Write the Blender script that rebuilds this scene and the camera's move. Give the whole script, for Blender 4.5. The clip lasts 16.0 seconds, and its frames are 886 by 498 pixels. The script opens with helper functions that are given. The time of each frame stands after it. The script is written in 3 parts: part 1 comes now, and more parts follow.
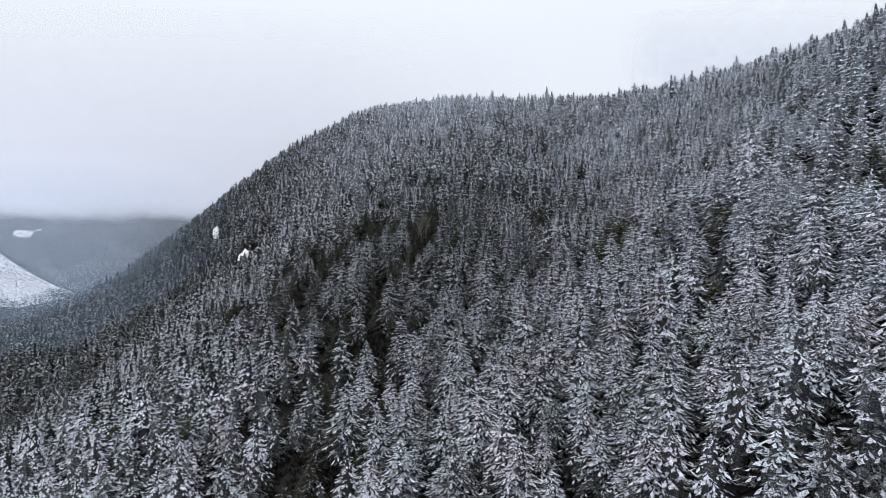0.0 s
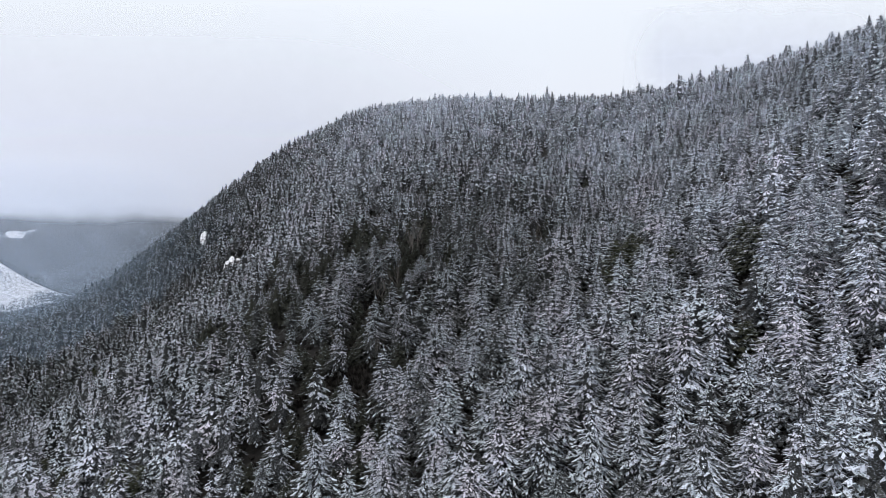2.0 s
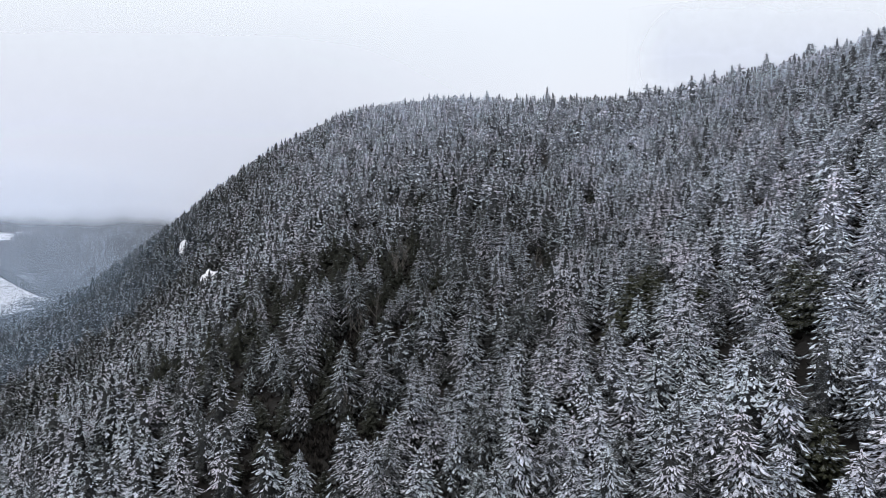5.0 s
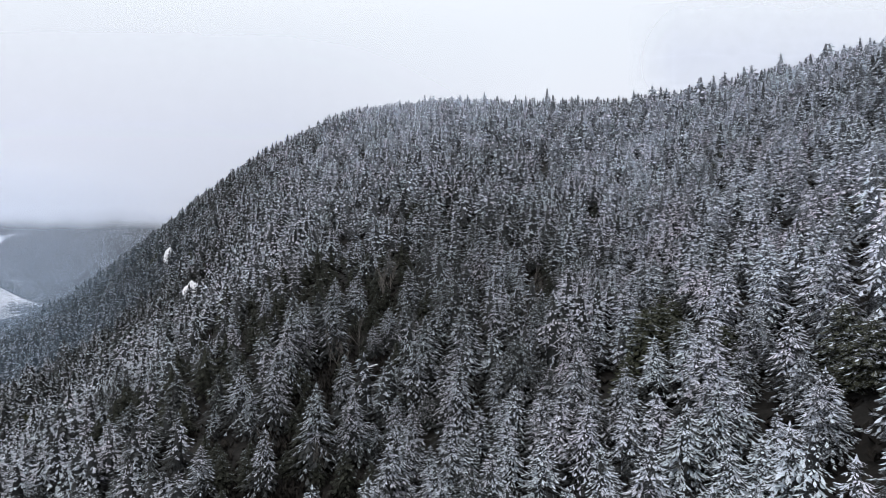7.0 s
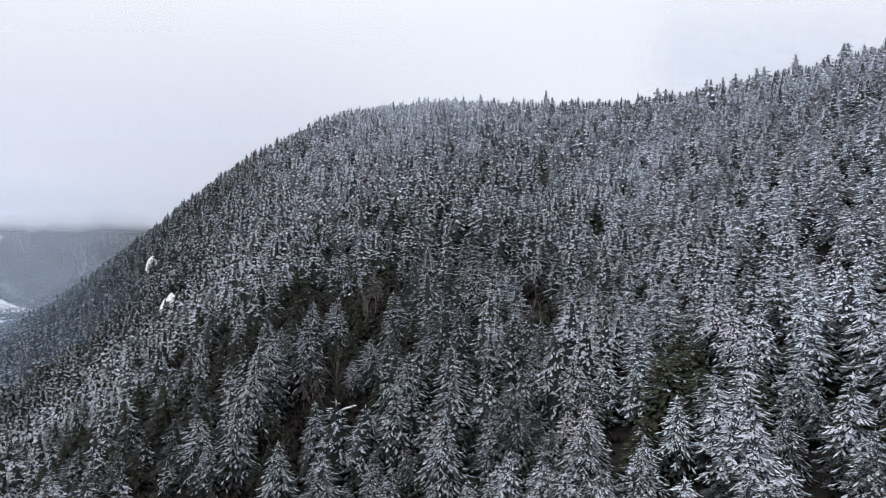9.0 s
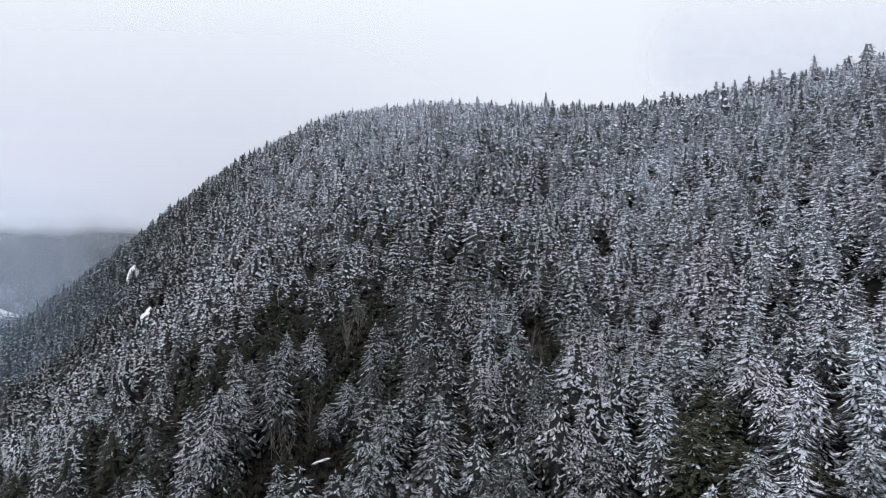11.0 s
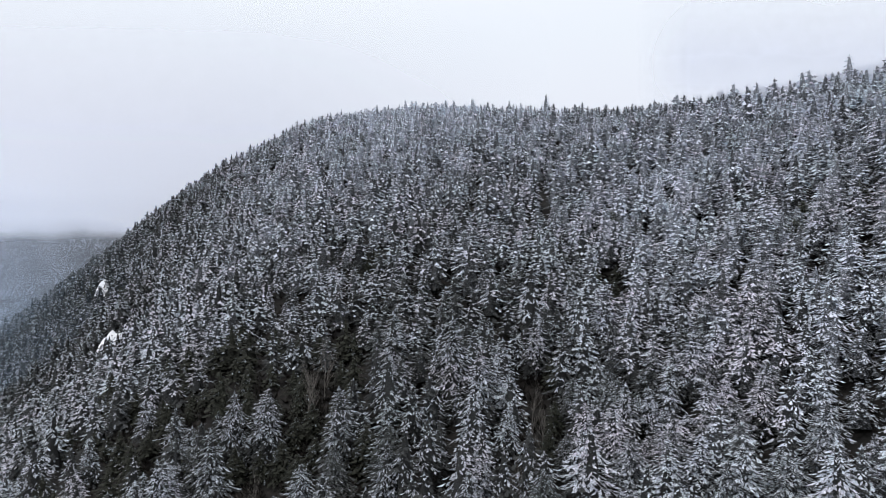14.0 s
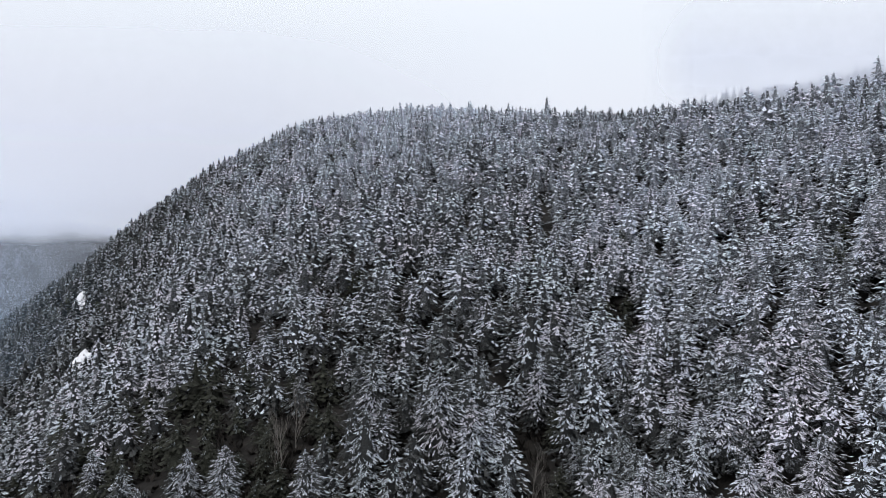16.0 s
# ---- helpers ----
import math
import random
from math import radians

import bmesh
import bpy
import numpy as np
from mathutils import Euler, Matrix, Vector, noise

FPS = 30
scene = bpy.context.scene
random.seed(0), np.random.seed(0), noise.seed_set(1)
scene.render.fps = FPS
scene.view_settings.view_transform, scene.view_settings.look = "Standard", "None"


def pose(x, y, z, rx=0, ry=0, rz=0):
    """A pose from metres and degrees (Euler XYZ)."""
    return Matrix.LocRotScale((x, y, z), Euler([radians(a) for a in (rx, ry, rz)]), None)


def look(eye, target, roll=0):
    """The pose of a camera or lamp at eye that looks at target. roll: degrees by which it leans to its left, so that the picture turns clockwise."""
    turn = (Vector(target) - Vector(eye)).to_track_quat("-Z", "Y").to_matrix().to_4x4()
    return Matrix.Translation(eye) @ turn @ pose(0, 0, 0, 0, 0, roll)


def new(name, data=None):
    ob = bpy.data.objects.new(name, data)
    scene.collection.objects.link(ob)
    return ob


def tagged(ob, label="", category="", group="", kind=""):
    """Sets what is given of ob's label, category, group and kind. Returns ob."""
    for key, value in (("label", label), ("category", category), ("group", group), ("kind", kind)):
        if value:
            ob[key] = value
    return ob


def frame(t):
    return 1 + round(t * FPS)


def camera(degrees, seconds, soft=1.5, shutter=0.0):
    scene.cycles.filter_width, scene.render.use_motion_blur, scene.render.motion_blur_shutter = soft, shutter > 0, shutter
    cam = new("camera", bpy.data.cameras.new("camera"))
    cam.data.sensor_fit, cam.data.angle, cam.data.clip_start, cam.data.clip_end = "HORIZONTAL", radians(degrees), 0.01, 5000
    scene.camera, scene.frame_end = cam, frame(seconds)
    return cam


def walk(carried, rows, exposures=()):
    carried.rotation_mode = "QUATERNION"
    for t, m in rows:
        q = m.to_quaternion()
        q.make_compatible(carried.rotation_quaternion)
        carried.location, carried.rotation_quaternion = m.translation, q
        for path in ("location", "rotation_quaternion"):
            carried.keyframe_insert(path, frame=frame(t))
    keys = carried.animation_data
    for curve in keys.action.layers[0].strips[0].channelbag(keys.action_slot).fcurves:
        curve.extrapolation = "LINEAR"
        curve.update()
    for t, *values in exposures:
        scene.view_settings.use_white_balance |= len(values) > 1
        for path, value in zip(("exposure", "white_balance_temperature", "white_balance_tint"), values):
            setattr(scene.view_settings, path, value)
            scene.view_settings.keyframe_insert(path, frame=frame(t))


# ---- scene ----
cam = camera(72.6, 16.0, soft=0.5)
METRES, EYE, TILT, LEAN, TURN = 240.0, 200.0, 0.0, 0.0, 0.0
ROWS = [
    (0.0, 0.0, 0.0, 0.0, -0.0, 0.0, 0.0),
    (0.5, 0.0044, 0.0287, 0.0097, -0.02, -0.04, 0.02),
    (1.0, 0.0086, 0.0583, 0.0194, -0.03, -0.07, -0.0),
    (1.5, 0.0129, 0.0875, 0.0288, -0.03, -0.11, -0.02),
    (2.0, 0.0171, 0.1171, 0.0378, -0.04, -0.14, -0.02),
    (2.5, 0.0216, 0.1465, 0.0469, -0.03, -0.16, -0.03),
    (3.0, 0.0256, 0.1759, 0.0563, -0.06, -0.19, -0.06),
    (3.5, 0.0299, 0.2056, 0.0653, -0.08, -0.21, -0.07),
    (4.0, 0.0341, 0.2349, 0.075, -0.1, -0.25, -0.08),
    (6.5, 0.0571, 0.3807, 0.124, -0.18, -0.3, -0.1),
    (7.0, 0.0617, 0.4101, 0.1338, -0.19, -0.3, -0.1),
    (7.5, 0.066, 0.439, 0.1437, -0.23, -0.32, -0.09),
    (8.0, 0.0705, 0.4686, 0.1538, -0.27, -0.34, -0.08),
    (8.5, 0.0751, 0.4981, 0.1638, -0.3, -0.35, -0.07),
    (9.0, 0.0796, 0.5276, 0.174, -0.34, -0.36, -0.07),
    (11.5, 0.1014, 0.6744, 0.2241, -0.46, -0.42, -0.09),
    (12.0, 0.1057, 0.7041, 0.234, -0.49, -0.45, -0.09),
    (12.5, 0.1096, 0.7336, 0.2436, -0.52, -0.47, -0.1),
    (13.0, 0.1139, 0.7632, 0.2536, -0.55, -0.49, -0.09),
    (13.5, 0.1183, 0.7928, 0.2636, -0.56, -0.5, -0.08),
    (14.0, 0.1224, 0.8222, 0.2738, -0.58, -0.53, -0.12),
    (14.5, 0.1269, 0.8515, 0.2843, -0.58, -0.56, -0.1),
    (15.0, 0.1312, 0.881, 0.2942, -0.59, -0.58, -0.1),
    (15.5, 0.1355, 0.9101, 0.3042, -0.59, -0.58, -0.11),
    (16.0, 0.1393, 0.9391, 0.314, -0.61, -0.59, -0.12),
]
walk(cam, [(t, pose(0, 0, EYE, TILT, LEAN, TURN) @ pose(METRES * x, METRES * y, METRES * z, 90 + pitch, roll, yaw)) for t, x, y, z, yaw, pitch, roll in ROWS])

# ---------------------------------------------------------------- sky and light
world = bpy.data.worlds.new("overcast_sky")
scene.world = world
world.use_nodes = True
wn, wl = world.node_tree.nodes, world.node_tree.links
wn.clear()
sky = wn.new("ShaderNodeTexSky")
sky.sky_type = "NISHITA"
sky.sun_disc = False
sky.sun_elevation = radians(38)
sky.sun_rotation = radians(215)
sky.air_density, sky.dust_density = 1.0, 4.0
sky_bg = wn.new("ShaderNodeBackground")
sky_bg.inputs["Strength"].default_value = 0.05
wl.new(sky.outputs[0], sky_bg.inputs["Color"])
coord = wn.new("ShaderNodeTexCoord")
sep = wn.new("ShaderNodeSeparateXYZ")
wl.new(coord.outputs["Generated"], sep.inputs[0])
cloud_noise = wn.new("ShaderNodeTexNoise")
cloud_noise.inputs["Scale"].default_value = 1.6
cloud_noise.inputs["Detail"].default_value = 4.0
wl.new(coord.outputs["Generated"], cloud_noise.inputs["Vector"])
cloud_add = wn.new("ShaderNodeMath")
cloud_add.operation = "MULTIPLY_ADD"
wl.new(cloud_noise.outputs["Fac"], cloud_add.inputs[0])
cloud_add.inputs[1].default_value = 0.10
wl.new(sep.outputs["Z"], cloud_add.inputs[2])
cloud_ramp = wn.new("ShaderNodeValToRGB")
ramp = cloud_ramp.color_ramp
ramp.elements[0].position, ramp.elements[0].color = 0.0, (0.30, 0.32, 0.37, 1)
ramp.elements[1].position, ramp.elements[1].color = 1.0, (1.10, 1.13, 1.20, 1)
for where, tone in ((0.06, (0.63, 0.645, 0.71)), (0.20, (0.75, 0.775, 0.865)), (0.38, (0.80, 0.85, 0.93))):
    e = ramp.elements.new(where)
    e.color = (*tone, 1)
wl.new(cloud_add.outputs[0], cloud_ramp.inputs[0])
cloud_bg = wn.new("ShaderNodeBackground")
cloud_bg.inputs["Strength"].default_value = 1.12
wl.new(cloud_ramp.outputs[0], cloud_bg.inputs["Color"])
cover = wn.new("ShaderNodeMixShader")
cover.inputs[0].default_value = 0.94
wl.new(sky_bg.outputs[0], cover.inputs[1])
wl.new(cloud_bg.outputs[0], cover.inputs[2])
w_out = wn.new("ShaderNodeOutputWorld")
wl.new(cover.outputs[0], w_out.inputs[0])

sun_data = bpy.data.lights.new("sun", "SUN")
sun_data.energy, sun_data.angle, sun_data.color = 0.7, radians(25), (1.0, 0.97, 0.93)
sun = new("sun", sun_data)
sun.matrix_basis = look((0, 0, 900), (260, 330, 0))


# ---------------------------------------------------------------- materials
def material(name):
    m = bpy.data.materials.new(name)
    m.use_nodes = True
    n = m.node_tree.nodes
    return m, n, m.node_tree.links, n["Principled BSDF"]


def ramp_node(n, stops):
    r = n.new("ShaderNodeValToRGB")
    e = r.color_ramp.elements
    e[0].position, e[0].color = stops[0][0], (*stops[0][1], 1)
    e[1].position, e[1].color = stops[-1][0], (*stops[-1][1], 1)
    for p, c in stops[1:-1]:
        e.new(p).color = (*c, 1)
    return r


def noise_node(n, l, scale, detail=4.0, world_space=True):
    t = n.new("ShaderNodeTexNoise")
    t.inputs["Scale"].default_value, t.inputs["Detail"].default_value = scale, detail
    if world_space:
        g = n.new("ShaderNodeNewGeometry")
        l.new(g.outputs["Position"], t.inputs["Vector"])
    return t


def mix_node(n, l, fac, a, b):
    x = n.new("ShaderNodeMix")
    x.data_type = "RGBA"
    if isinstance(fac, float):
        x.inputs[0].default_value = fac
    else:
        l.new(fac, x.inputs[0])
    for slot, value in ((6, a), (7, b)):
        if isinstance(value, tuple):
            x.inputs[slot].default_value = (*value, 1)
        else:
            l.new(value, x.inputs[slot])
    return x.outputs[2]


def foliage_material(name, dark, light, rough=0.75, frost=None):
    """Needles or twigs, mottled from spray to spray. frost: how much snow has caught between the needles."""
    m, n, l, p = material(name)
    g = n.new("ShaderNodeNewGeometry")
    fine = noise_node(n, l, 2.6, 5)
    a = ramp_node(n, ((0.3, dark), (0.7, light)))
    l.new(fine.outputs["Fac"], a.inputs[0])
    b = ramp_node(n, ((0.0, (0.55, 0.55, 0.55)), (1.0, (1.25, 1.25, 1.25))))
    l.new(g.outputs["Random Per Island"], b.inputs[0])
    mul = n.new("ShaderNodeMix")
    mul.data_type, mul.blend_type = "RGBA", "MULTIPLY"
    mul.inputs[0].default_value = 1.0
    l.new(a.outputs[0], mul.inputs[6])
    l.new(b.outputs[0], mul.inputs[7])
    colour = mul.outputs[2]
    if frost:
        colour = mix_node(n, l, snow_cover(n, l, frost, 0.40, 3.0, 0.1), colour, SNOW_TONE)
    l.new(colour, p.inputs["Base Color"])
    p.inputs["Roughness"].default_value = rough
    p.inputs["Specular IOR Level"].default_value = 0.2
    return m


def snow_cover(n, l, low, spread, scale, per_spray):
    """Where snow lies: in fine flat clumps, more of it high up, low down and away from the gully, fitted to brightness.
    """
    g = n.new("ShaderNodeNewGeometry")
    flat = n.new("ShaderNodeVectorMath")
    flat.operation = "MULTIPLY"
    flat.inputs[1].default_value = (1.0, 1.0, 1.4)
    l.new(g.outputs["Position"], flat.inputs[0])
    clump = noise_node(n, l, scale, 4, False)
    l.new(flat.outputs[0], clump.inputs["Vector"])
    drift = noise_node(n, l, 0.03, 3)
    s = n.new("ShaderNodeSeparateXYZ")
    l.new(g.outputs["Position"], s.inputs[0])
    across = n.new("ShaderNodeMapRange")
    l.new(s.outputs["X"], across.inputs["Value"])
    across.inputs["From Min"].default_value, across.inputs["From Max"].default_value = -500, 300
    by_x = ramp_node(n, [((x + 500) / 800, (v, v, v)) for x, v in SNOW_ACROSS])
    l.new(across.outputs[0], by_x.inputs[0])
    up = n.new("ShaderNodeMapRange")
    l.new(s.outputs["Y"], up.inputs["Value"])
    up.inputs["From Min"].default_value, up.inputs["From Max"].default_value = 100, 1000
    kept = ramp_node(n, [((y - 100) / 900, (v + 0.5, v + 0.5, v + 0.5)) for y, v in ALONG])
    l.new(up.outputs[0], kept.inputs[0])
    crest = ramp_node(n, [((x + 500) / 800, (v, v, v)) for x, v in SNOW_ACROSS_HIGH])
    l.new(across.outputs[0], crest.inputs[0])
    high = n.new("ShaderNodeMapRange")
    l.new(s.outputs["Y"], high.inputs["Value"])
    high.inputs["From Min"].default_value, high.inputs["From Max"].default_value = 430, 700
    lying_low = mix_node(n, l, high.outputs[0], by_x.outputs[0], crest.outputs[0])
    # extra snow low down, put in to brighten the foot of the slope
    low_snow = n.new("ShaderNodeMapRange")
    l.new(s.outputs["Z"], low_snow.inputs["Value"])
    for key, value in (("From Min", 115), ("From Max", 170), ("To Min", 0.09), ("To Max", 0.0)):
        low_snow.inputs[key].default_value = value
    total = clump.outputs["Fac"]
    for source, gain in ((g.outputs["Random Per Island"], per_spray), (s.outputs["Z"], WITH_HEIGHT), (drift.outputs["Fac"], 0.26), (lying_low, 0.34), (kept.outputs[0], 0.3), (low_snow.outputs[0], 1.0)):
        add = n.new("ShaderNodeMath")
        add.operation = "MULTIPLY_ADD"
        l.new(source, add.inputs[0])
        add.inputs[1].default_value = gain
        l.new(total, add.inputs[2])
        total = add.outputs[0]
    show = n.new("ShaderNodeMapRange")
    show.inputs["From Min"].default_value, show.inputs["From Max"].default_value = low, low + spread
    l.new(total, show.inputs["Value"])
    return show.outputs[0]


def snow_material(name, needles, low, spread, scale):
    """Snow caught in needles: clumps of snow with needles showing through."""
    m, n, l, p = material(name)
    tint = ramp_node(n, ((0.36, (0.76, 0.84, 0.91)), (0.5, SNOW_TONE), (0.64, (0.84, 0.82, 0.92))))
    l.new(noise_node(n, l, 0.045, 3).outputs["Fac"], tint.inputs[0])
    lying = snow_cover(n, l, low, spread, scale, 0.13)
    l.new(mix_node(n, l, lying, needles, tint.outputs[0]), p.inputs["Base Color"])
    heap = n.new("ShaderNodeBump")
    heap.inputs["Strength"].default_value, heap.inputs["Distance"].default_value = 0.5, 0.25
    l.new(lying, heap.inputs["Height"])
    l.new(heap.outputs[0], p.inputs["Normal"])
    p.inputs["Roughness"].default_value = 0.85
    p.inputs["Specular IOR Level"].default_value = 0.15
    return m


SNOW_TONE = (0.78, 0.83, 0.935)
# more snow with height, which also brightens the summit in place of haze
WITH_HEIGHT = 0.0004
# how much snow shows, from the valley side over the gully to the open side, fitted to brightness: x, amount
SNOW_ACROSS = ((-500, 0.06), (-330, 0.16), (-200, 0.50), (-115, 0.56), (-65, 0.46), (-30, 0.36), (20, 0.40), (60, 0.56), (130, 0.96), (300, 1.0))
# and the same high up, where the gully has ended
SNOW_ACROSS_HIGH = ((-500, 0.10), (-330, 0.20), (-230, 0.42), (-140, 0.66), (-40, 0.92), (90, 0.88), (180, 0.62), (300, 0.58))
# and from the foot of the slope up to the crest: y, amount
ALONG = ((100, 0.22), (170, 0.18), (250, 0.14), (320, -0.14), (410, -0.14), (480, 0.06), (650, 0.12), (1000, 0.10))
needle_mat = foliage_material("fir_needles", (0.034, 0.033, 0.031), (0.070, 0.076, 0.078), frost=1.19)
needle_dark_mat = foliage_material("spruce_needles", (0.031, 0.029, 0.027), (0.060, 0.066, 0.067), frost=1.22)
# a darker needle colour without frost, so that the gully gaps stay dark
needle_bare_mat = foliage_material("dark_needles", (0.020, 0.021, 0.016), (0.048, 0.050, 0.038))
needle_olive_mat = foliage_material("pine_needles", (0.026, 0.029, 0.017), (0.066, 0.068, 0.042), frost=1.27)
snow_mat = snow_material("snow_on_needles", (0.065, 0.072, 0.072), 0.935, 0.27, 3.2)
snow_mid_mat = snow_material("snow_on_boughs", (0.062, 0.068, 0.067), 0.95, 0.28, 2.4)
snow_thin_mat = snow_material("thin_snow_on_needles", (0.058, 0.064, 0.060), 1.04, 0.28, 3.4)
far_snow_mat = snow_material("snow_on_distant_needles", (0.062, 0.068, 0.067), 0.985, 0.30, 1.4)
valley_snow_mat = foliage_material("frosted_twigs", (0.15, 0.17, 0.19), (0.44, 0.48, 0.53), 0.9)

bark_mat, n_, l_, p_ = material("conifer_bark")
t_ = noise_node(n_, l_, 3.0, 6)
r_ = ramp_node(n_, ((0.35, (0.035, 0.027, 0.022)), (0.7, (0.11, 0.09, 0.075))))
l_.new(t_.outputs["Fac"], r_.inputs[0])
l_.new(r_.outputs[0], p_.inputs["Base Color"])
p_.inputs["Roughness"].default_value = 0.9

bare_mat, n_, l_, p_ = material("grey_bare_bark")
t_ = noise_node(n_, l_, 2.0, 5)
r_ = ramp_node(n_, ((0.35, (0.09, 0.08, 0.07)), (0.7, (0.26, 0.24, 0.22))))
l_.new(t_.outputs["Fac"], r_.inputs[0])
l_.new(r_.outputs[0], p_.inputs["Base Color"])
p_.inputs["Roughness"].default_value = 0.9

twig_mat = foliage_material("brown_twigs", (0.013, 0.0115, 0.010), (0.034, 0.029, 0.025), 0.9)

floor_mat, n_, l_, p_ = material("forest_floor")
a_ = noise_node(n_, l_, 0.35, 8)
b_ = noise_node(n_, l_, 0.05, 4)
# litter toned almost black so that gaps between the trees stay dark
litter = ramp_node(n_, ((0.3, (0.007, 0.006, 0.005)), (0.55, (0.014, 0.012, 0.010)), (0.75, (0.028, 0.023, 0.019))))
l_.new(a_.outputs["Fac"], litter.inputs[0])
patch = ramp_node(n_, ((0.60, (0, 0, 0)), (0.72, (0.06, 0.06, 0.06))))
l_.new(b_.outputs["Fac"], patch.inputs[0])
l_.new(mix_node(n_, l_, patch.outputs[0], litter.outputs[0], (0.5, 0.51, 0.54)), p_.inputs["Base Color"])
p_.inputs["Roughness"].default_value = 0.95
bump = n_.new("ShaderNodeBump")
bump.inputs["Strength"].default_value, bump.inputs["Distance"].default_value = 0.6, 0.5
l_.new(a_.outputs["Fac"], bump.inputs["Height"])
l_.new(bump.outputs[0], p_.inputs["Normal"])

field_mat, n_, l_, p_ = material("snow_field")
a_ = noise_node(n_, l_, 0.14, 8)
stubble = ramp_node(n_, ((0.38, (0.36, 0.35, 0.37)), (0.48, (0.66, 0.66, 0.69)), (0.60, (0.82, 0.82, 0.87))))
l_.new(a_.outputs["Fac"], stubble.inputs[0])
l_.new(stubble.outputs[0], p_.inputs["Base Color"])
p_.inputs["Roughness"].default_value = 0.9

rock_mat, n_, l_, p_ = material("snow_covered_rock")
g_ = n_.new("ShaderNodeNewGeometry")
s_ = n_.new("ShaderNodeSeparateXYZ")
l_.new(g_.outputs["Normal"], s_.inputs[0])
a_ = noise_node(n_, l_, 0.7, 7)
add_ = n_.new("ShaderNodeMath")
add_.operation = "MULTIPLY_ADD"
l_.new(a_.outputs["Fac"], add_.inputs[0])
add_.inputs[1].default_value = 0.9
l_.new(s_.outputs["Z"], add_.inputs[2])
lie = ramp_node(n_, ((0.80, (0, 0, 0)), (1.0, (1, 1, 1))))
l_.new(add_.outputs[0], lie.inputs[0])
stone = ramp_node(n_, ((0.3, (0.06, 0.055, 0.05)), (0.7, (0.2, 0.19, 0.18))))
l_.new(a_.outputs["Fac"], stone.inputs[0])
l_.new(mix_node(n_, l_, lie.outputs[0], stone.outputs[0], (0.83, 0.84, 0.87)), p_.inputs["Base Color"])
p_.inputs["Roughness"].default_value = 0.9


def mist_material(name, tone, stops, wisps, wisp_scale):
    """Cloud and haze painted on a see-through sheet: lit by the sky from both sides, its thickness following the height
    of the sheet.
    """
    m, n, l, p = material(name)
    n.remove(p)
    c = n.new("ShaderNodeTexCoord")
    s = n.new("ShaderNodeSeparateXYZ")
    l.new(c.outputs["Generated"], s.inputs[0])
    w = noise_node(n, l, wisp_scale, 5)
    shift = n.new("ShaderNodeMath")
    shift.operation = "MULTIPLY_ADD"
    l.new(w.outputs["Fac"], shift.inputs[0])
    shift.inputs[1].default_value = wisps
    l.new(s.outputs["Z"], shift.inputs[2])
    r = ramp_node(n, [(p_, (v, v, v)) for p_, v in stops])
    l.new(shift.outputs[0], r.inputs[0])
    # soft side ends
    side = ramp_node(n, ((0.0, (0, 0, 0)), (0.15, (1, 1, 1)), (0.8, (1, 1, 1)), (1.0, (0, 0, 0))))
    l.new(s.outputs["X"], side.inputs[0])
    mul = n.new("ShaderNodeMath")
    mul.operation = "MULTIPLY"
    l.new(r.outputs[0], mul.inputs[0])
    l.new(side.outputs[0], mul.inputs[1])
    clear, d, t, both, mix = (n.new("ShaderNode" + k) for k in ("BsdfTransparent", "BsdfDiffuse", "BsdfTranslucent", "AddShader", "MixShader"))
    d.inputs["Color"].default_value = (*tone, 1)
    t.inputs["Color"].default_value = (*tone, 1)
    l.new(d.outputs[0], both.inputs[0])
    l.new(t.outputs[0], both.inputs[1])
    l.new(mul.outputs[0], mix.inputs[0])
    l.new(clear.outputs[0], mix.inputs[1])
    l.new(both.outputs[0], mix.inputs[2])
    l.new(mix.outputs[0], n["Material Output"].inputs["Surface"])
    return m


# ---------------------------------------------------------------- the mountainside
# Control heights of the slope on a 200 m net (rows go up the valley, columns across it).
NET_X, NET_Y, NET_STEP = -900.0, -200.0, 200.0
NET = np.array([
    [130, 117, 115, 104, 43, 138, 281, 319, 344, 361],
    [121, 97, 90, 127, 80, 152, 283, 318, 355, 399],
    [114, 110, 122, 90, 112, 189, 424, 327, 353, 429],
    [102, 101, 118, 0, 247, 186, 416, 279, 334, 433],
    [96, 124, 95, 76, 278, 346, 400, 331, 366, 426],
    [106, 107, 104, 246, 414, 421, 389, 404, 472, 457],
    [137, 48, 182, 398, 479, 447, 464, 510, 581, 507],
    [149, 83, 197, 271, 366, 473, 428, 442, 498, 571],
    [124, 133, 157, 174, 281, 413, 446, 485, 515, 667],
], float)
CANOPY = 20.0      # crowns stand about this far over the ground, and higher in the old stand uphill


def spline(t):
    t = np.abs(t)
    return np.where(t < 1, 2 / 3 - t ** 2 + t ** 3 / 2, np.where(t < 2, (2 - t) ** 3 / 6, 0))


def smooth(t):
    t = np.clip(t, 0, 1)
    return t * t * (3 - 2 * t)


def ripple(x, y, size, seed=0.0):
    """Gentle unevenness between -1 and 1."""
    u, v = x / size + seed, y / size - seed
    return (np.sin(u * 2.1 + 1.3 * np.sin(v * 1.7 + seed)) + np.sin(v * 2.3 + 1.7 * np.sin(u * 1.9)) + np.sin((u + v) * 3.7 + seed)) / 3


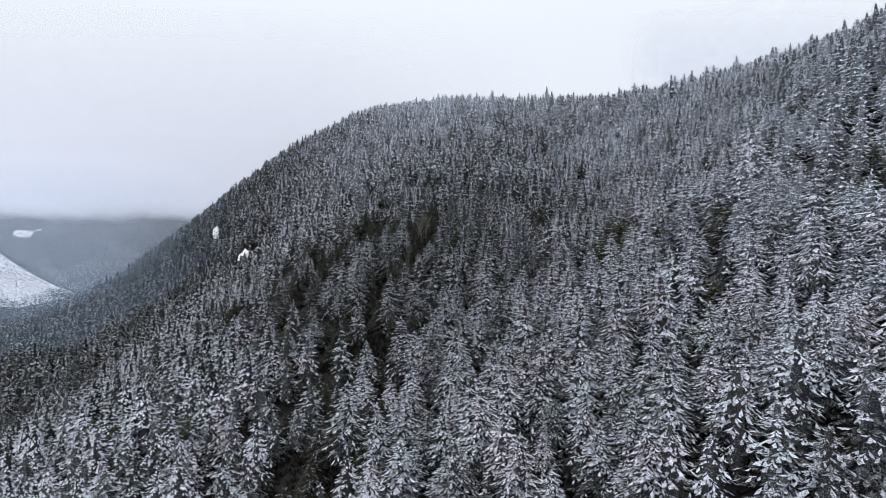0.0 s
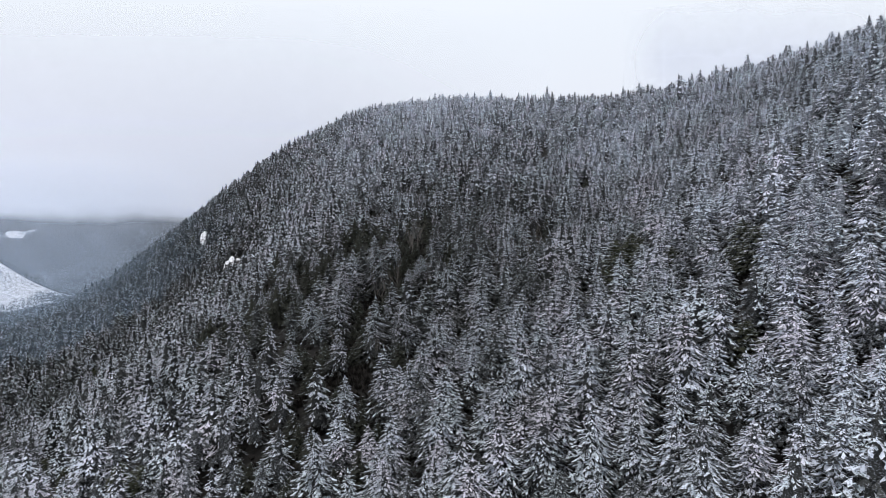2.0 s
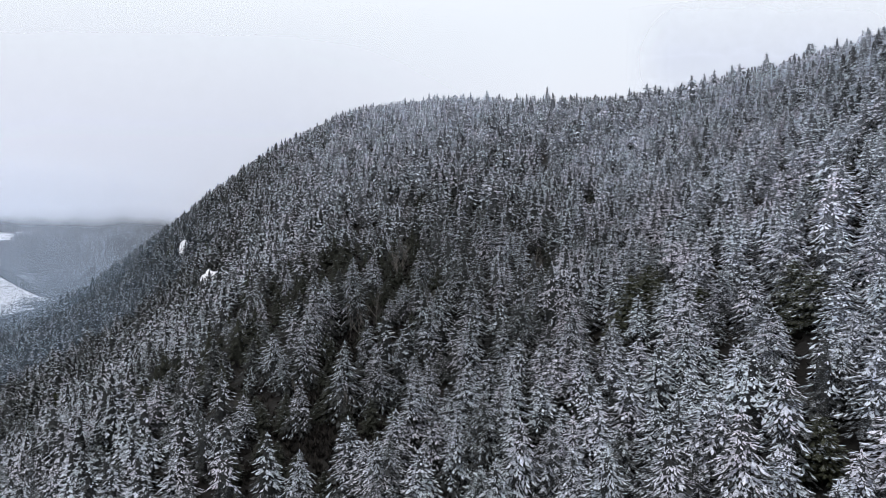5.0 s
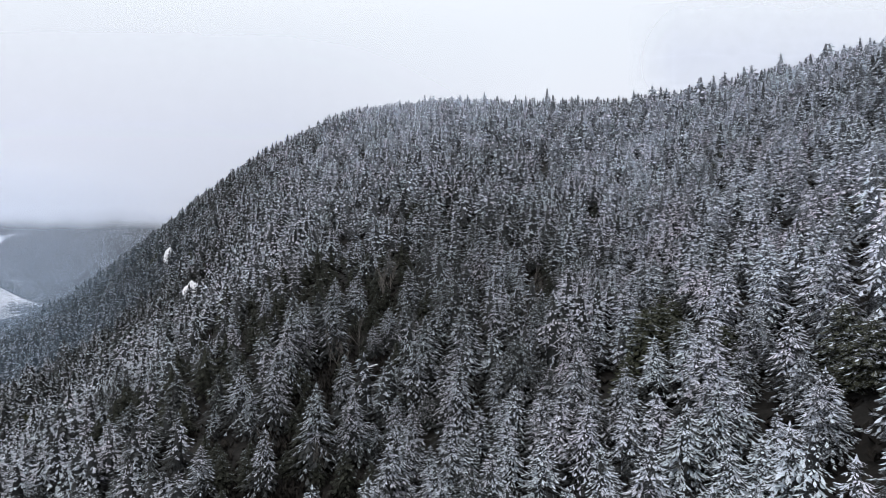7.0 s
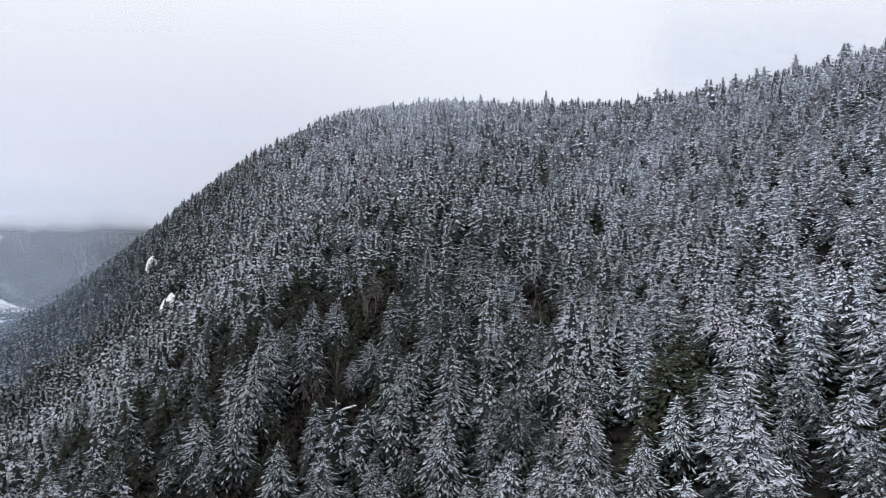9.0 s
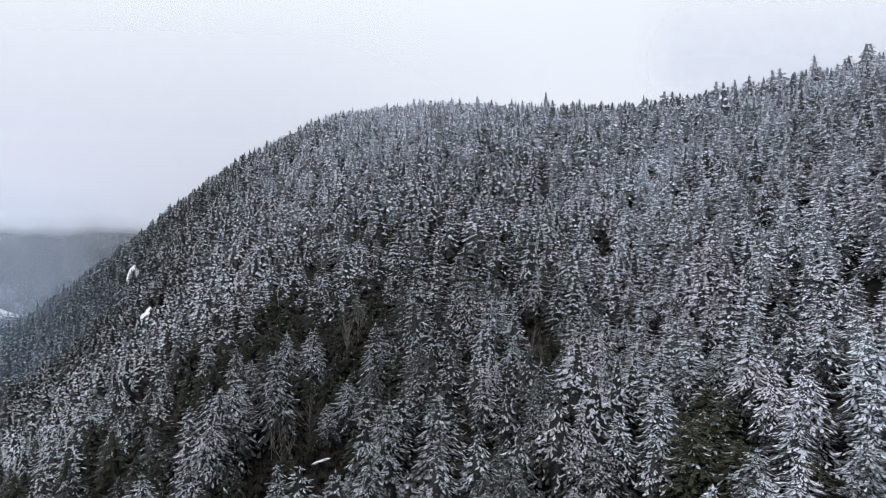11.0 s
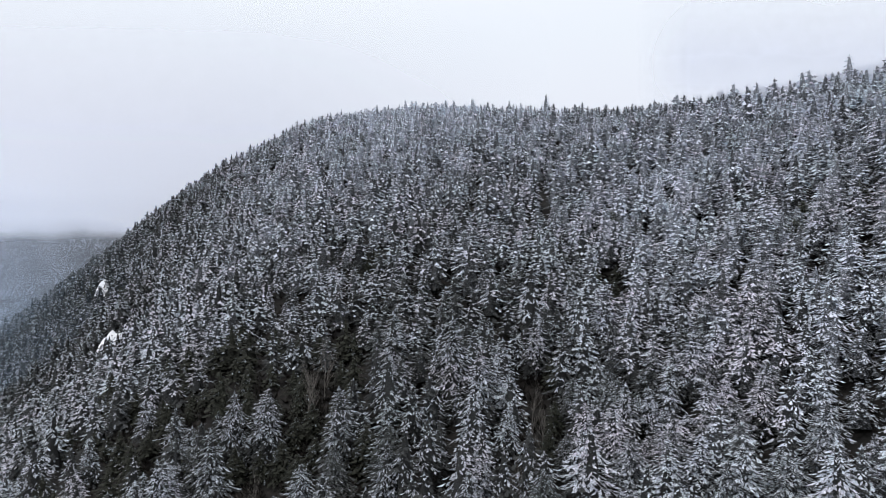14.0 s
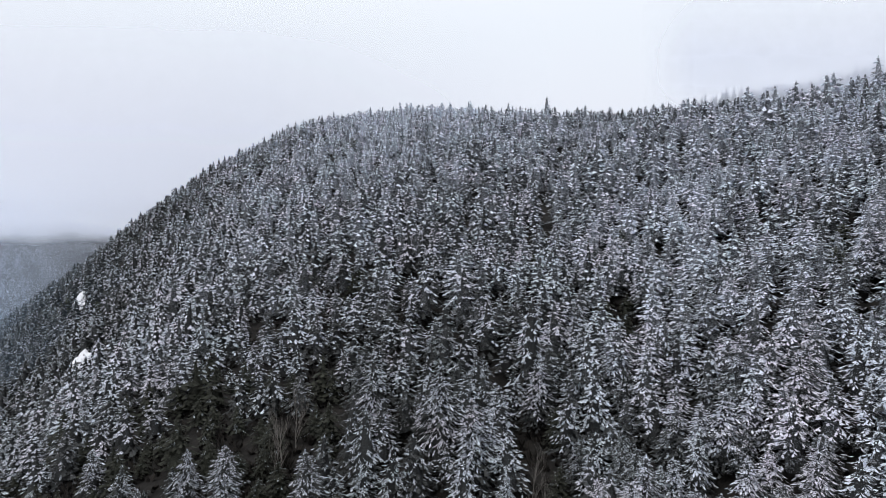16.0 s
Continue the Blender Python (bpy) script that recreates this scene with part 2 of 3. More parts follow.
def country(x, y):
    """The valley floor and the hills across it."""
    z = np.full_like(x, 92.0)
    z = z + 330 * smooth((y - 1560) / 900) * smooth((700 - x) / 500)
    z = z + 190 * smooth((-930 - x) / 420) * smooth((y - 900) / 450) * smooth((1750 - y) / 200)
    return z + 8 * ripple(x, y, 160, 2.0)


def ground_height(x, y):
    x, y = np.asarray(x, float), np.asarray(y, float)
    cx, cy = np.clip(x, -780, 800), np.clip(y, -150, 1250)
    bx = spline((cx[..., None] - NET_X) / NET_STEP - np.arange(NET.shape[1]))
    by = spline((cy[..., None] - NET_Y) / NET_STEP - np.arange(NET.shape[0]))
    slope = np.einsum("...j,ji,...i->...", by, NET, bx) - CANOPY - 5.0 * smooth((y - 420) / 260)
    slope = slope + 2.0 * ripple(x, y, 45) + 0.9 * ripple(x, y, 17, 5.0)
    out = np.maximum.reduce([-620 - x, x - 900, -100 - y, y - 1120])
    k = smooth(out / 320)
    z = slope * (1 - k) + country(x, y) * k
    # the next ridge behind
    back = 488 + 0.19 * (x - 395) - 0.75 * np.abs(y - 1225) - 420 * smooth((360 - x) / 240) + 6 * ripple(x, y, 70, 4.0)
    return np.maximum(z, np.where(y > 1125, back, 0))


def mesh_object(name, verts, faces, mats, parent=None, mat_index=None, smooth_shade=False):
    me = bpy.data.meshes.new(name)
    me.from_pydata(verts, [], faces)
    for m in mats:
        me.materials.append(m)
    if mat_index is not None:
        me.polygons.foreach_set("material_index", np.asarray(mat_index, np.int32))
    me.polygons.foreach_set("use_smooth", np.full(len(me.polygons), smooth_shade))
    me.update()
    ob = new(name, me)
    ob.parent = parent
    return ob


def tri_mesh(name, verts, tris, mats, mat_index=None):
    """A mesh from arrays, quick for large joined meshes."""
    me = bpy.data.meshes.new(name)
    nv, nt = len(verts), len(tris)
    me.vertices.add(nv)
    me.vertices.foreach_set("co", np.ascontiguousarray(verts, np.float32).ravel())
    me.loops.add(nt * 3)
    me.loops.foreach_set("vertex_index", np.ascontiguousarray(tris, np.int32).ravel())
    me.polygons.add(nt)
    me.polygons.foreach_set("loop_start", np.arange(0, nt * 3, 3, dtype=np.int32))
    for m in mats:
        me.materials.append(m)
    if mat_index is not None:
        me.polygons.foreach_set("material_index", np.ascontiguousarray(mat_index, np.int32))
    me.update(calc_edges=True)
    return me


def axis(*stretches):
    """Grid lines: (from, to, step) one after another."""
    return np.concatenate([np.arange(a, b, s) for a, b, s in stretches])


gx = axis((-4600, -1900, 150), (-1900, -1500, 40), (-1500, -1340, 8), (-1340, -1300, 40), (-1300, -700, 40), (-700, 700, 12), (700, 1400, 40), (1400, 4601, 150))
gy = axis((-2400, -200, 150), (-200, 60, 40), (60, 1200, 12), (1200, 1880, 40), (1880, 1920, 20), (1920, 2050, 8), (2050, 2300, 40), (2300, 4701, 150))
GX, GY = np.meshgrid(gx, gy)
GZ = ground_height(GX, GY)
gi = np.arange(GX.size).reshape(GX.shape)
quads = np.stack([gi[:-1, :-1], gi[:-1, 1:], gi[1:, 1:], gi[1:, :-1]], -1).reshape(-1, 4)
mx, my = (a[:-1, :-1].ravel() for a in (GX, GY))


def is_field(x, y):
    """Open snow in the valley and a clearing on the far hill."""
    flat = (np.hypot((x + 1400) / 42, (y - 2005) / 26) < 1 + 0.3 * np.sin(x / 13.0 + y / 9.0)) | (np.hypot((x + 1475) / 26, (y - 1950) / 18) < 1) | (y > 900) & (y < 1560) & (x < -880 + 40 * np.sin(y / 60.0))
    return flat


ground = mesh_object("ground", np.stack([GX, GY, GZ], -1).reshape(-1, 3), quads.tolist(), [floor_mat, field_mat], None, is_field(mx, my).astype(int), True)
tagged(ground, "steep forest floor of darkened litter with snow patches and a snowy valley field", "ground", kind="structure")


# ---------------------------------------------------------------- trees
def pads(base, way, length, width, fold, roll=None):
    """Folded leaf-shaped sprays: vertices (n, 4, 3) as back, left, tip, right. The middle line stands higher than the sides."""
    side = np.cross(way, (0, 0, 1.0))
    side /= np.linalg.norm(side, axis=1, keepdims=True) + 1e-9
    if roll is not None:
        side[:, 2] += roll
    mid = base + way * (length * 0.5)[:, None]
    low = np.zeros_like(base)
    low[:, 2] = -fold
    return np.stack([base, mid + side * width[:, None] + low, base + way * length[:, None], mid - side * width[:, None] + low], 1)


PAD_TRIS = np.array([[0, 1, 2], [0, 2, 3]])


def join_pads(blocks):
    v = np.concatenate(blocks).reshape(-1, 3)
    t = (np.arange(len(v) // 4)[:, None, None] * 4 + PAD_TRIS).reshape(-1, 3)
    return v, t


def merge(pieces):
    """Joins (vertices, triangles) pieces into one pair."""
    if not pieces:
        return np.zeros((0, 3)), np.zeros((0, 3), int)
    starts = np.cumsum([0] + [len(v) for v, _ in pieces[:-1]])
    return np.concatenate([v for v, _ in pieces]), np.concatenate([t + s for (_, t), s in zip(pieces, starts)])


def core(rng, height, radius, bare, slim, sides, rings, fill):
    """The dark inside of a crown: a ragged cone of shaded needles round the trunk."""
    f = np.linspace(0, 0.94, rings)
    a = np.arange(sides) * 6.2832 / sides + rng.uniform(0, 6.28)
    r = (radius * fill * (1 - f) ** slim)[:, None] * rng.uniform(0.5, 1.4, (rings, sides))
    z = (height * (bare + (1 - bare) * f))[:, None] + rng.normal(0, 0.3, (rings, sides))
    v = np.stack([r * np.cos(a), r * np.sin(a), z], -1).reshape(-1, 3)
    i, j = np.meshgrid(np.arange(rings - 1), np.arange(sides), indexing="ij")
    p, q = (i * sides + j).ravel(), (i * sides + (j + 1) % sides).ravel()
    return v, np.concatenate([np.stack([p, q, q + sides], 1), np.stack([p, q + sides, p + sides], 1)])


def turned(way, angle, drop):
    """Directions turned about the upright by an angle each, and bent down."""
    c, s = np.cos(angle), np.sin(angle)
    w = np.stack([c * way[:, 0] - s * way[:, 1], s * way[:, 0] + c * way[:, 1], way[:, 2] - drop], 1)
    return w / np.linalg.norm(w, axis=1, keepdims=True)


def conifer_shape(rng, height, radius, tiers, arms, fan, snow_share, droop=0.4, bare=0.08, slim=0.85, double=True, stout=1.0):
    """A conifer of separate drooping boughs, each ending in a fan of sprays: pieces of needles, pieces of snow lying on them, and where its limbs go."""
    needles, snow, limbs = [core(rng, height, radius, bare, slim, 7 if double else 5, 5 if double else 3, 0.28 if double else 0.38)], [], []
    lopsided, side_way = rng.uniform(0.0, 0.16), rng.uniform(0, 6.28)
    for k in range(tiers):
        f = 0.965 * ((k + rng.uniform(0.15, 0.85)) / tiers) ** 0.92
        wide = radius * (1 - f) ** slim * rng.uniform(0.88, 1.10) + 0.22
        count = max(4, int(round(arms * (0.36 + 0.64 * (1 - f)))))
        ang = rng.uniform(0, 6.28) + np.arange(count) * 6.2832 / count + rng.normal(0, 0.30, count)
        reach = wide * rng.uniform(0.70, 1.16, count) * (1 + lopsided * np.cos(ang - side_way))
        fall = np.clip(rng.normal(droop, 0.12, count) - 0.22 * f, 0.02, 1.2)
        z = height * (bare + (1 - bare) * f) + 0.35 * droop * wide + rng.normal(0, 0.34, count) * (1 - 0.6 * f)
        root = np.zeros((count, 3))
        root[:, 2] = z
        way = np.stack([np.cos(ang), np.sin(ang), -fall], 1)
        limbs.append((root, way, reach))
        length = np.clip((0.85, 0.72, 0.52, 0.44, 0.40)[min(fan, 5) - 1] * reach, 0.7, 1.75 * stout)
        # fewer snowy boughs low down, which also puts shade into the lower crown
        loaded = rng.random(count) < snow_share * (0.12 + 0.95 * float(smooth((f - 0.03) / 0.42)))
        for s in range(fan):
            swing = ((0.4, -0.4) if fan == 2 else (0.0, 0.75, -0.75, 0.85, -0.85))[s] + rng.normal(0, 0.18, count)
            part_length = length * ((1.15, 1.0, 1.0, 0.9, 0.9)[s] * rng.uniform(0.75, 1.2, count))
            w2 = turned(way, swing, rng.uniform(-0.05, 0.36, count))
            roll = rng.normal(0, 0.24, count)
            base = root + way * np.maximum(reach * ((0.96, 0.82, 0.72, 0.56, 0.44)[s] + rng.normal(0, 0.06, count)) - 0.8 * length, 0.02)[:, None]
            width = part_length * rng.uniform(0.13, 0.21, count) * stout * (1.0 if double else 1.15)
            white = loaded & (rng.random(count) < 0.95)
            under = ~white if not (double and s == 0) else np.ones(count, bool)
            if under.any():
                needles.append(join_pads([pads(base[under] - (0, 0, 0.16), w2[under], part_length[under] * 1.02, width[under] * 1.5, width[under] * 1.0, roll[under])]))
            if white.any():
                snow.append(join_pads([pads(base[white] + (0, 0, 0.06), w2[white], part_length[white], width[white], width[white] * 0.5, roll[white])]))
    # the leader
    a = np.array([0.3, 2.4, 4.5]) + rng.uniform(0, 6)
    w = np.stack([0.24 * np.cos(a), 0.24 * np.sin(a), -np.ones(3)], 1)
    top = np.zeros((3, 3))
    top[:, 2] = height
    (snow if snow_share > 0.5 else needles).append(join_pads([pads(top, w, np.full(3, 1.3), np.full(3, 0.22 * stout), np.zeros(3))]))
    return needles, snow, limbs


def tube(verts, faces, a, b, ra, rb, sides):
    """A tapered tube from a to b."""
    a, b = Vector(a), Vector(b)
    q = (b - a).to_track_quat("Z", "Y")
    i = len(verts)
    for p, r in ((a, ra), (b, rb)):
        for k in range(sides):
            c = 2 * math.pi * k / sides
            verts.append(p + q @ Vector((r * math.cos(c), r * math.sin(c), 0)))
    for k in range(sides):
        j = (k + 1) % sides
        faces.append((i + k, i + j, i + sides + j, i + sides + k))


def trunk_mesh(rng, height, limbs, every):
    verts, faces = [], []
    bend = rng.normal(0, 0.012, 2) * height
    r0 = height * 0.014 + 0.06
    cuts = (-1.6, 0.25 * height, 0.6 * height, 0.985 * height)
    for a, b in zip(cuts[:-1], cuts[1:]):
        ra, rb = (r0 * max(1 - max(c, 0) / height, 0.02) for c in (a, b))
        wob = lambda c: (bend[0] * math.sin(c / height * 3.1), bend[1] * math.sin(c / height * 3.1), c)
        tube(verts, faces, wob(a), wob(b), ra, rb, 6)
    for root, way, lng in limbs[:12:every]:
        for p, w, g in list(zip(root, way, lng))[::3]:
            tube(verts, faces, p, p + w * g * 0.7, 0.05 + 0.008 * g, 0.012, 3)
    return verts, faces


KINDS = {
    # name: height, radius, snow share, needles, snow, slimness, drooping
    "fir_tree": (23.5, 8.3, 1.0, needle_mat, snow_mat, 0.64, 0.36),
    "spruce_tree": (25.0, 7.6, 1.0, needle_dark_mat, snow_mat, 0.70, 0.48),
    "hemlock_tree": (22.0, 8.4, 0.95, needle_mat, snow_thin_mat, 0.58, 0.38),
    "pine_tree": (16.0, 7.0, 0.25, needle_olive_mat, snow_thin_mat, 0.50, 0.15),
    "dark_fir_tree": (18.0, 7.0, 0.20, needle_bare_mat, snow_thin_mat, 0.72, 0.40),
}
LABELS = {
    "fir_tree": "tall fir with layered dark boughs heavily loaded with snow",
    "spruce_tree": "narrow dark spruce with drooping snow-covered boughs",
    "hemlock_tree": "broad dark hemlock with thin frosted snow on its sprays",
    "pine_tree": "olive-green bushy pine almost free of snow",
    "dark_fir_tree": "dark fir in a gap, nearly bare of snow",
}
PROTOS = {}
for kind_index, (kind, (hgt, rad, share, leaf, white, slim, droop)) in enumerate(KINDS.items()):
    PROTOS[kind] = []
    for variant in range(3):
        rng = np.random.default_rng(100 + 10 * kind_index + variant)
        r = rad * (0.92, 1.0, 1.1)[variant]
        needles, snow, limbs = conifer_shape(rng, hgt, r, 21, 14, 5, share * (0.75, 0.92, 1.08)[variant], droop, 0.12, slim)
        leaf_me = tri_mesh("foliage", *merge(needles), [leaf])
        snow_me = tri_mesh("snow", *merge(snow), [white])
        tv, tf = trunk_mesh(rng, hgt, limbs, 3)
        wood = bpy.data.meshes.new("trunk")
        wood.from_pydata(tv, [], tf)
        wood.materials.append(bark_mat)
        PROTOS[kind].append((wood, leaf_me, snow_me))


def make_tree(kind, variant, m):
    root = tagged(new(kind), LABELS[kind], "tree", "conifers on the near slope")
    root.matrix_basis = m
    for name, me in zip(("trunk", "foliage", "snow"), PROTOS[kind][variant]):
        ob = new(name, me)
        ob.parent = root
        if name != "trunk":
            tagged(ob, kind="stuff")
    return root


# open spots in the gully, with dark low growth: x, y, radius
GAPS = [(-23, 283, 14.7), (-45, 296, 13.3), (-35, 331, 14.7), (-19, 404, 12.0), (-32, 363, 13.3), (-48, 203, 8.0), (-16, 424, 8.0),
        (60, 376, 6.7), (17, 333, 5.3), (11, 191, 5.3), (-3, 517, 6.7), (99, 441, 6.7), (-29, 261, 8.0), (-11, 349, 8.0),
        (-42, 190, 10.0), (-24, 208, 7.5), (-30, 235, 9.0), (-56, 243, 8.0), (62, 402, 5.5), (-66, 312, 7.0), (-40, 430, 8.0),
        (-72, 405, 8.0), (-95, 432, 7.5), (-62, 440, 7.5), (-120, 455, 6.5)]
# stands of olive pines almost free of snow: x, y, radius
PINES = [(89, 303, 12.0), (109, 232, 8.0), (131, 197, 8.0), (148, 292, 6.7), (79, 189, 6.7), (183, 252, 6.7)]
SNOW_ROCKS = [(-294, 783, 7.0, 1.5), (-210, 641, 10.0, 0.5)]
# single trees that stand out, in the gully, beside it and on the open slope: x, y, height factor
IN_GULLY = [(-31, 197, 1.21), (-18, 214, 0.73), (-29, 223, 0.85), (-31, 248, 0.87), (-17, 248, 1.19), (-41, 288, 0.84), (-63, 292, 0.84), (-26, 292, 1.22),
    (-14, 294, 1.03), (-15, 300, 0.85), (-27, 308, 0.7), (-20, 316, 1.05), (-55, 321, 0.75), (-46, 321, 1.26), (-62, 329, 1.03), (-49, 345, 1.31),
    (-49, 356, 1.32), (-45, 359, 1.33), (-14, 360, 0.63), (-32, 364, 1.33), (-46, 366, 1.15), (-53, 367, 1.0), (-49, 375, 0.9), (-26, 393, 1.08),
    (-52, 397, 0.74), (-38, 398, 1.02), (-30, 405, 0.83), (-91, 408, 0.71), (-80, 425, 0.71)]
BESIDE_GULLY = [(37, 163, 1.19), (46, 178, 0.89), (42, 215, 0.88), (20, 224, 0.56), (8, 244, 0.8), (-3, 247, 1.06), (1, 292, 0.75), (-7, 296, 0.53),
    (59, 301, 1.0), (0, 305, 0.58), (5, 310, 1.16), (22, 322, 1.33), (50, 324, 0.85), (55, 330, 0.53), (8, 334, 1.05), (38, 341, 0.94),
    (5, 344, 0.82), (41, 353, 0.71), (16, 356, 1.0), (-8, 364, 0.82), (50, 371, 0.68), (0, 381, 1.18), (43, 388, 1.15), (48, 393, 0.9),
    (36, 400, 1.33), (52, 409, 0.73), (14, 416, 1.28)]
OPEN_SLOPE = [(78, 146, 0.63), (86, 150, 0.74), (85, 164, 0.82), (73, 166, 0.75), (87, 172, 0.9), (79, 190, 1.06), (104, 212, 1.02), (116, 215, 0.6),
    (78, 217, 0.76), (75, 230, 0.94), (82, 236, 0.77), (99, 243, 0.95), (88, 262, 0.96), (75, 266, 0.84), (102, 282, 0.92), (100, 291, 0.83),
    (76, 297, 1.07), (115, 298, 0.85), (67, 301, 0.9), (102, 307, 0.74), (81, 311, 0.72), (71, 328, 0.74), (66, 329, 0.53), (81, 331, 0.81),
    (89, 333, 0.7), (108, 342, 0.72), (76, 356, 0.83), (69, 360, 0.78), (88, 406, 1.17), (64, 407, 0.94)]
OUTSTANDING = IN_GULLY + BESIDE_GULLY + OPEN_SLOPE


def plant(step, seed, y0, y1, stature, x0=-690, x1=640, outer=False, young=False):
    """Tree places on a loose net over a stretch of the slope: x, y, height factor, kind number, random."""
    rng = np.random.default_rng(seed)
    x, y = np.meshgrid(np.arange(x0, x1, step), np.arange(y0, y1, step * 0.92))
    row = np.round((y - y0) / (step * 0.92))
    x = x + (0.5 * (row % 2) + 0.9 * np.sin(row * 12.9898)) * step
    x, y = x.ravel(), y.ravel()
    x = x + rng.normal(0, 0.27, x.size) * step
    y = y + rng.normal(0, 0.27, x.size) * step
    size = stature - 0.10 * (y > 340) * (y < 520) * (not young) + 0.12 * ripple(x, y, 60, 3.0) + rng.normal(0, 0.10 if young or y0 > 700 else 0.17, x.size)
    size = size + (y > 560) * (0.10 * smooth((-40 - x) / 120) - 0.13 * smooth((x - 60) / 100))
    pick = rng.random(x.size)
    keep = (x > -0.77 * y - 25) & (x < 0.76 * y + 45) & (y > 80) & ~((x > 325) & (y < 810))
    if outer:
        keep = ~keep & ((y < 300) | (x < 0))
    stand = (x + 14 * ripple(x, y, 30, 1.0) > 75) & (y > 285 + 20 * ripple(x, y, 40, 2.0)) & (y < 520)
    if not outer:
        keep &= stand == young
    mix = rng.random(x.size) + 0.25 * ripple(x, y, 70, 8.0)
    kind = np.select([mix < 0.36, mix < 0.72, mix < 1.10], [0, 1, 2], 3)
    # a share of the darker firs tones this stretch down
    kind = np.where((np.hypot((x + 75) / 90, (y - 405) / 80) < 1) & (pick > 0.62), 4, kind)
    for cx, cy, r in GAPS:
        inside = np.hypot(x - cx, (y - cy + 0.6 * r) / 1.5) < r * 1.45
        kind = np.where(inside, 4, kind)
        size = np.where(inside, 0.42 + 0.50 * pick, size)
        keep &= ~inside | (pick < 0.64)
    for cx, cy, r, _ in SNOW_ROCKS:
        along = np.clip(-(y - cy) * 0.88 + (x - cx) * 0.47, 0, 30)
        keep &= np.hypot(x - cx - 0.47 * along, y - cy + 0.88 * along) > 2.1 * r - 6.0
    # the spot in front of the fallen stem is open
    along = np.clip(347 - y, 0, 26)
    keep &= np.hypot(x + 14 - 0.11 * along, y - 347 + along) > 5.0
    for cx, cy, r in PINES:
        kind = np.where(np.hypot(x - cx, (y - cy + 0.6 * r) / 1.5) < r, 3, kind)
    for cx, cy, s in OUTSTANDING:
        keep &= np.hypot(x - cx, y - cy) > 5.0
    rows = np.stack([x, y, np.clip(size, 0.30, 1.22), kind, rng.random(x.size)], 1)[keep]
    return rows


single = np.array([(a, c, s, i % 2, (i * 7 % 17 + 0.4) / 17) for i, (a, c, s) in enumerate(OUTSTANDING)])
TREES = np.concatenate([single, plant(10.2, 11, 65, 520, 0.86), plant(7.6, 15, 250, 520, 0.70, 40, 400, False, True), plant(9.7, 12, 520, 760, 0.80), plant(10.5, 16, 760, 1060, 0.67), plant(10.5, 13, 1165, 1245, 0.80, 330, 1000), plant(10.0, 14, -130, 400, 0.90, -330, 380, True)])
tz = ground_height(TREES[:, 0], TREES[:, 1])
NAMES = list(KINDS)
# the stretch of slope under the flight, nearest first, up to 240 of a kind
order = np.hypot(np.maximum(np.abs(TREES[:, 0] - 48) - 72, 0), np.maximum(np.maximum(TREES[:, 1] - 380, 120 - TREES[:, 1]), 0))
near = np.zeros(len(TREES), bool)
inner = (TREES[:, 1] < 520) & (TREES[:, 1] > 80) & (TREES[:, 0] > -0.77 * TREES[:, 1] - 25) & (TREES[:, 0] < 0.76 * TREES[:, 1] + 45)
for k in range(len(NAMES)):
    of_kind = np.flatnonzero((TREES[:, 3] == k) & inner)
    near[of_kind[np.argsort(order[of_kind])][:84]] = True
near[:len(single)] = True
middle = ~near & inner


def tree_scale(size, r):
    return size ** 0.75, size * (0.92 + 0.2 * ((r * 17) % 1))


for (x, y, size, kind, r), z in zip(TREES[near], tz[near]):
    wide, tall = tree_scale(size, r)
    lean = pose(x, y, z - 0.2, 2.0 * math.sin(r * 40), 2.0 * math.cos(r * 71), 360 * r)
    make_tree(NAMES[int(kind)], int(r * 300) % 3, lean @ Matrix.Diagonal((wide, wide, tall, 1)))


def forest(name, label, chosen, tiers, arms, fan, stout, variants, seed, mats, snow_mats):
    """One joined stand of conifers."""
    rng = np.random.default_rng(seed)
    stock = {}
    for k, (hgt, rad, share, _, _, slim, droop) in enumerate(KINDS.values()):
        for v in range(variants):
            needles, snow, _ = conifer_shape(rng, hgt, rad, tiers, arms, fan, share * (0.60 + 0.45 * v / (variants - 1)), droop, 0.16, slim, False, stout)
            nv, nt = merge(needles)
            sv, st = merge(snow)
            of = np.r_[np.full(len(nt), k), np.full(len(st), 5 + (k > 1))]
            stock[k, v] = (np.concatenate([nv, sv]), np.concatenate([nt, st + len(nv)]), of)
    shapes, tris, kinds, start = [], [], [], 0
    for (x, y, size, kind, r), z in zip(TREES[chosen], tz[chosen]):
        p, t, m = stock[int(kind), int(r * 997) % variants]
        c, s = math.cos(r * 6.283), math.sin(r * 6.283)
        wide, tall = tree_scale(size, r)
        shapes.append(np.stack([x + wide * (c * p[:, 0] - s * p[:, 1]), y + wide * (s * p[:, 0] + c * p[:, 1]), z - 0.2 + tall * p[:, 2]], 1))
        tris.append(t + start)
        kinds.append(m)
        start += len(p)
    me = tri_mesh(name, np.concatenate(shapes), np.concatenate(tris), mats + snow_mats, np.concatenate(kinds))
    return tagged(new(name, me), label, "forest", kind="stuff")


LEAVES = [needle_mat, needle_dark_mat, needle_mat, needle_olive_mat, needle_bare_mat]
low_slope = middle & (TREES[:, 1] < 430)
high_slope = middle & (TREES[:, 1] >= 430)
forest("near_forest", "dense stand of snow-laden conifers on the lower slope", low_slope, 15, 9, 4, 1.05, 7, 31, LEAVES, [snow_mat, snow_thin_mat])
forest("middle_forest", "dense stand of snow-laden conifers on the slope", high_slope, 13, 8, 3, 1.25, 7, 35, LEAVES, [snow_mid_mat, snow_thin_mat])
outside = ~inner & (TREES[:, 1] < 520)
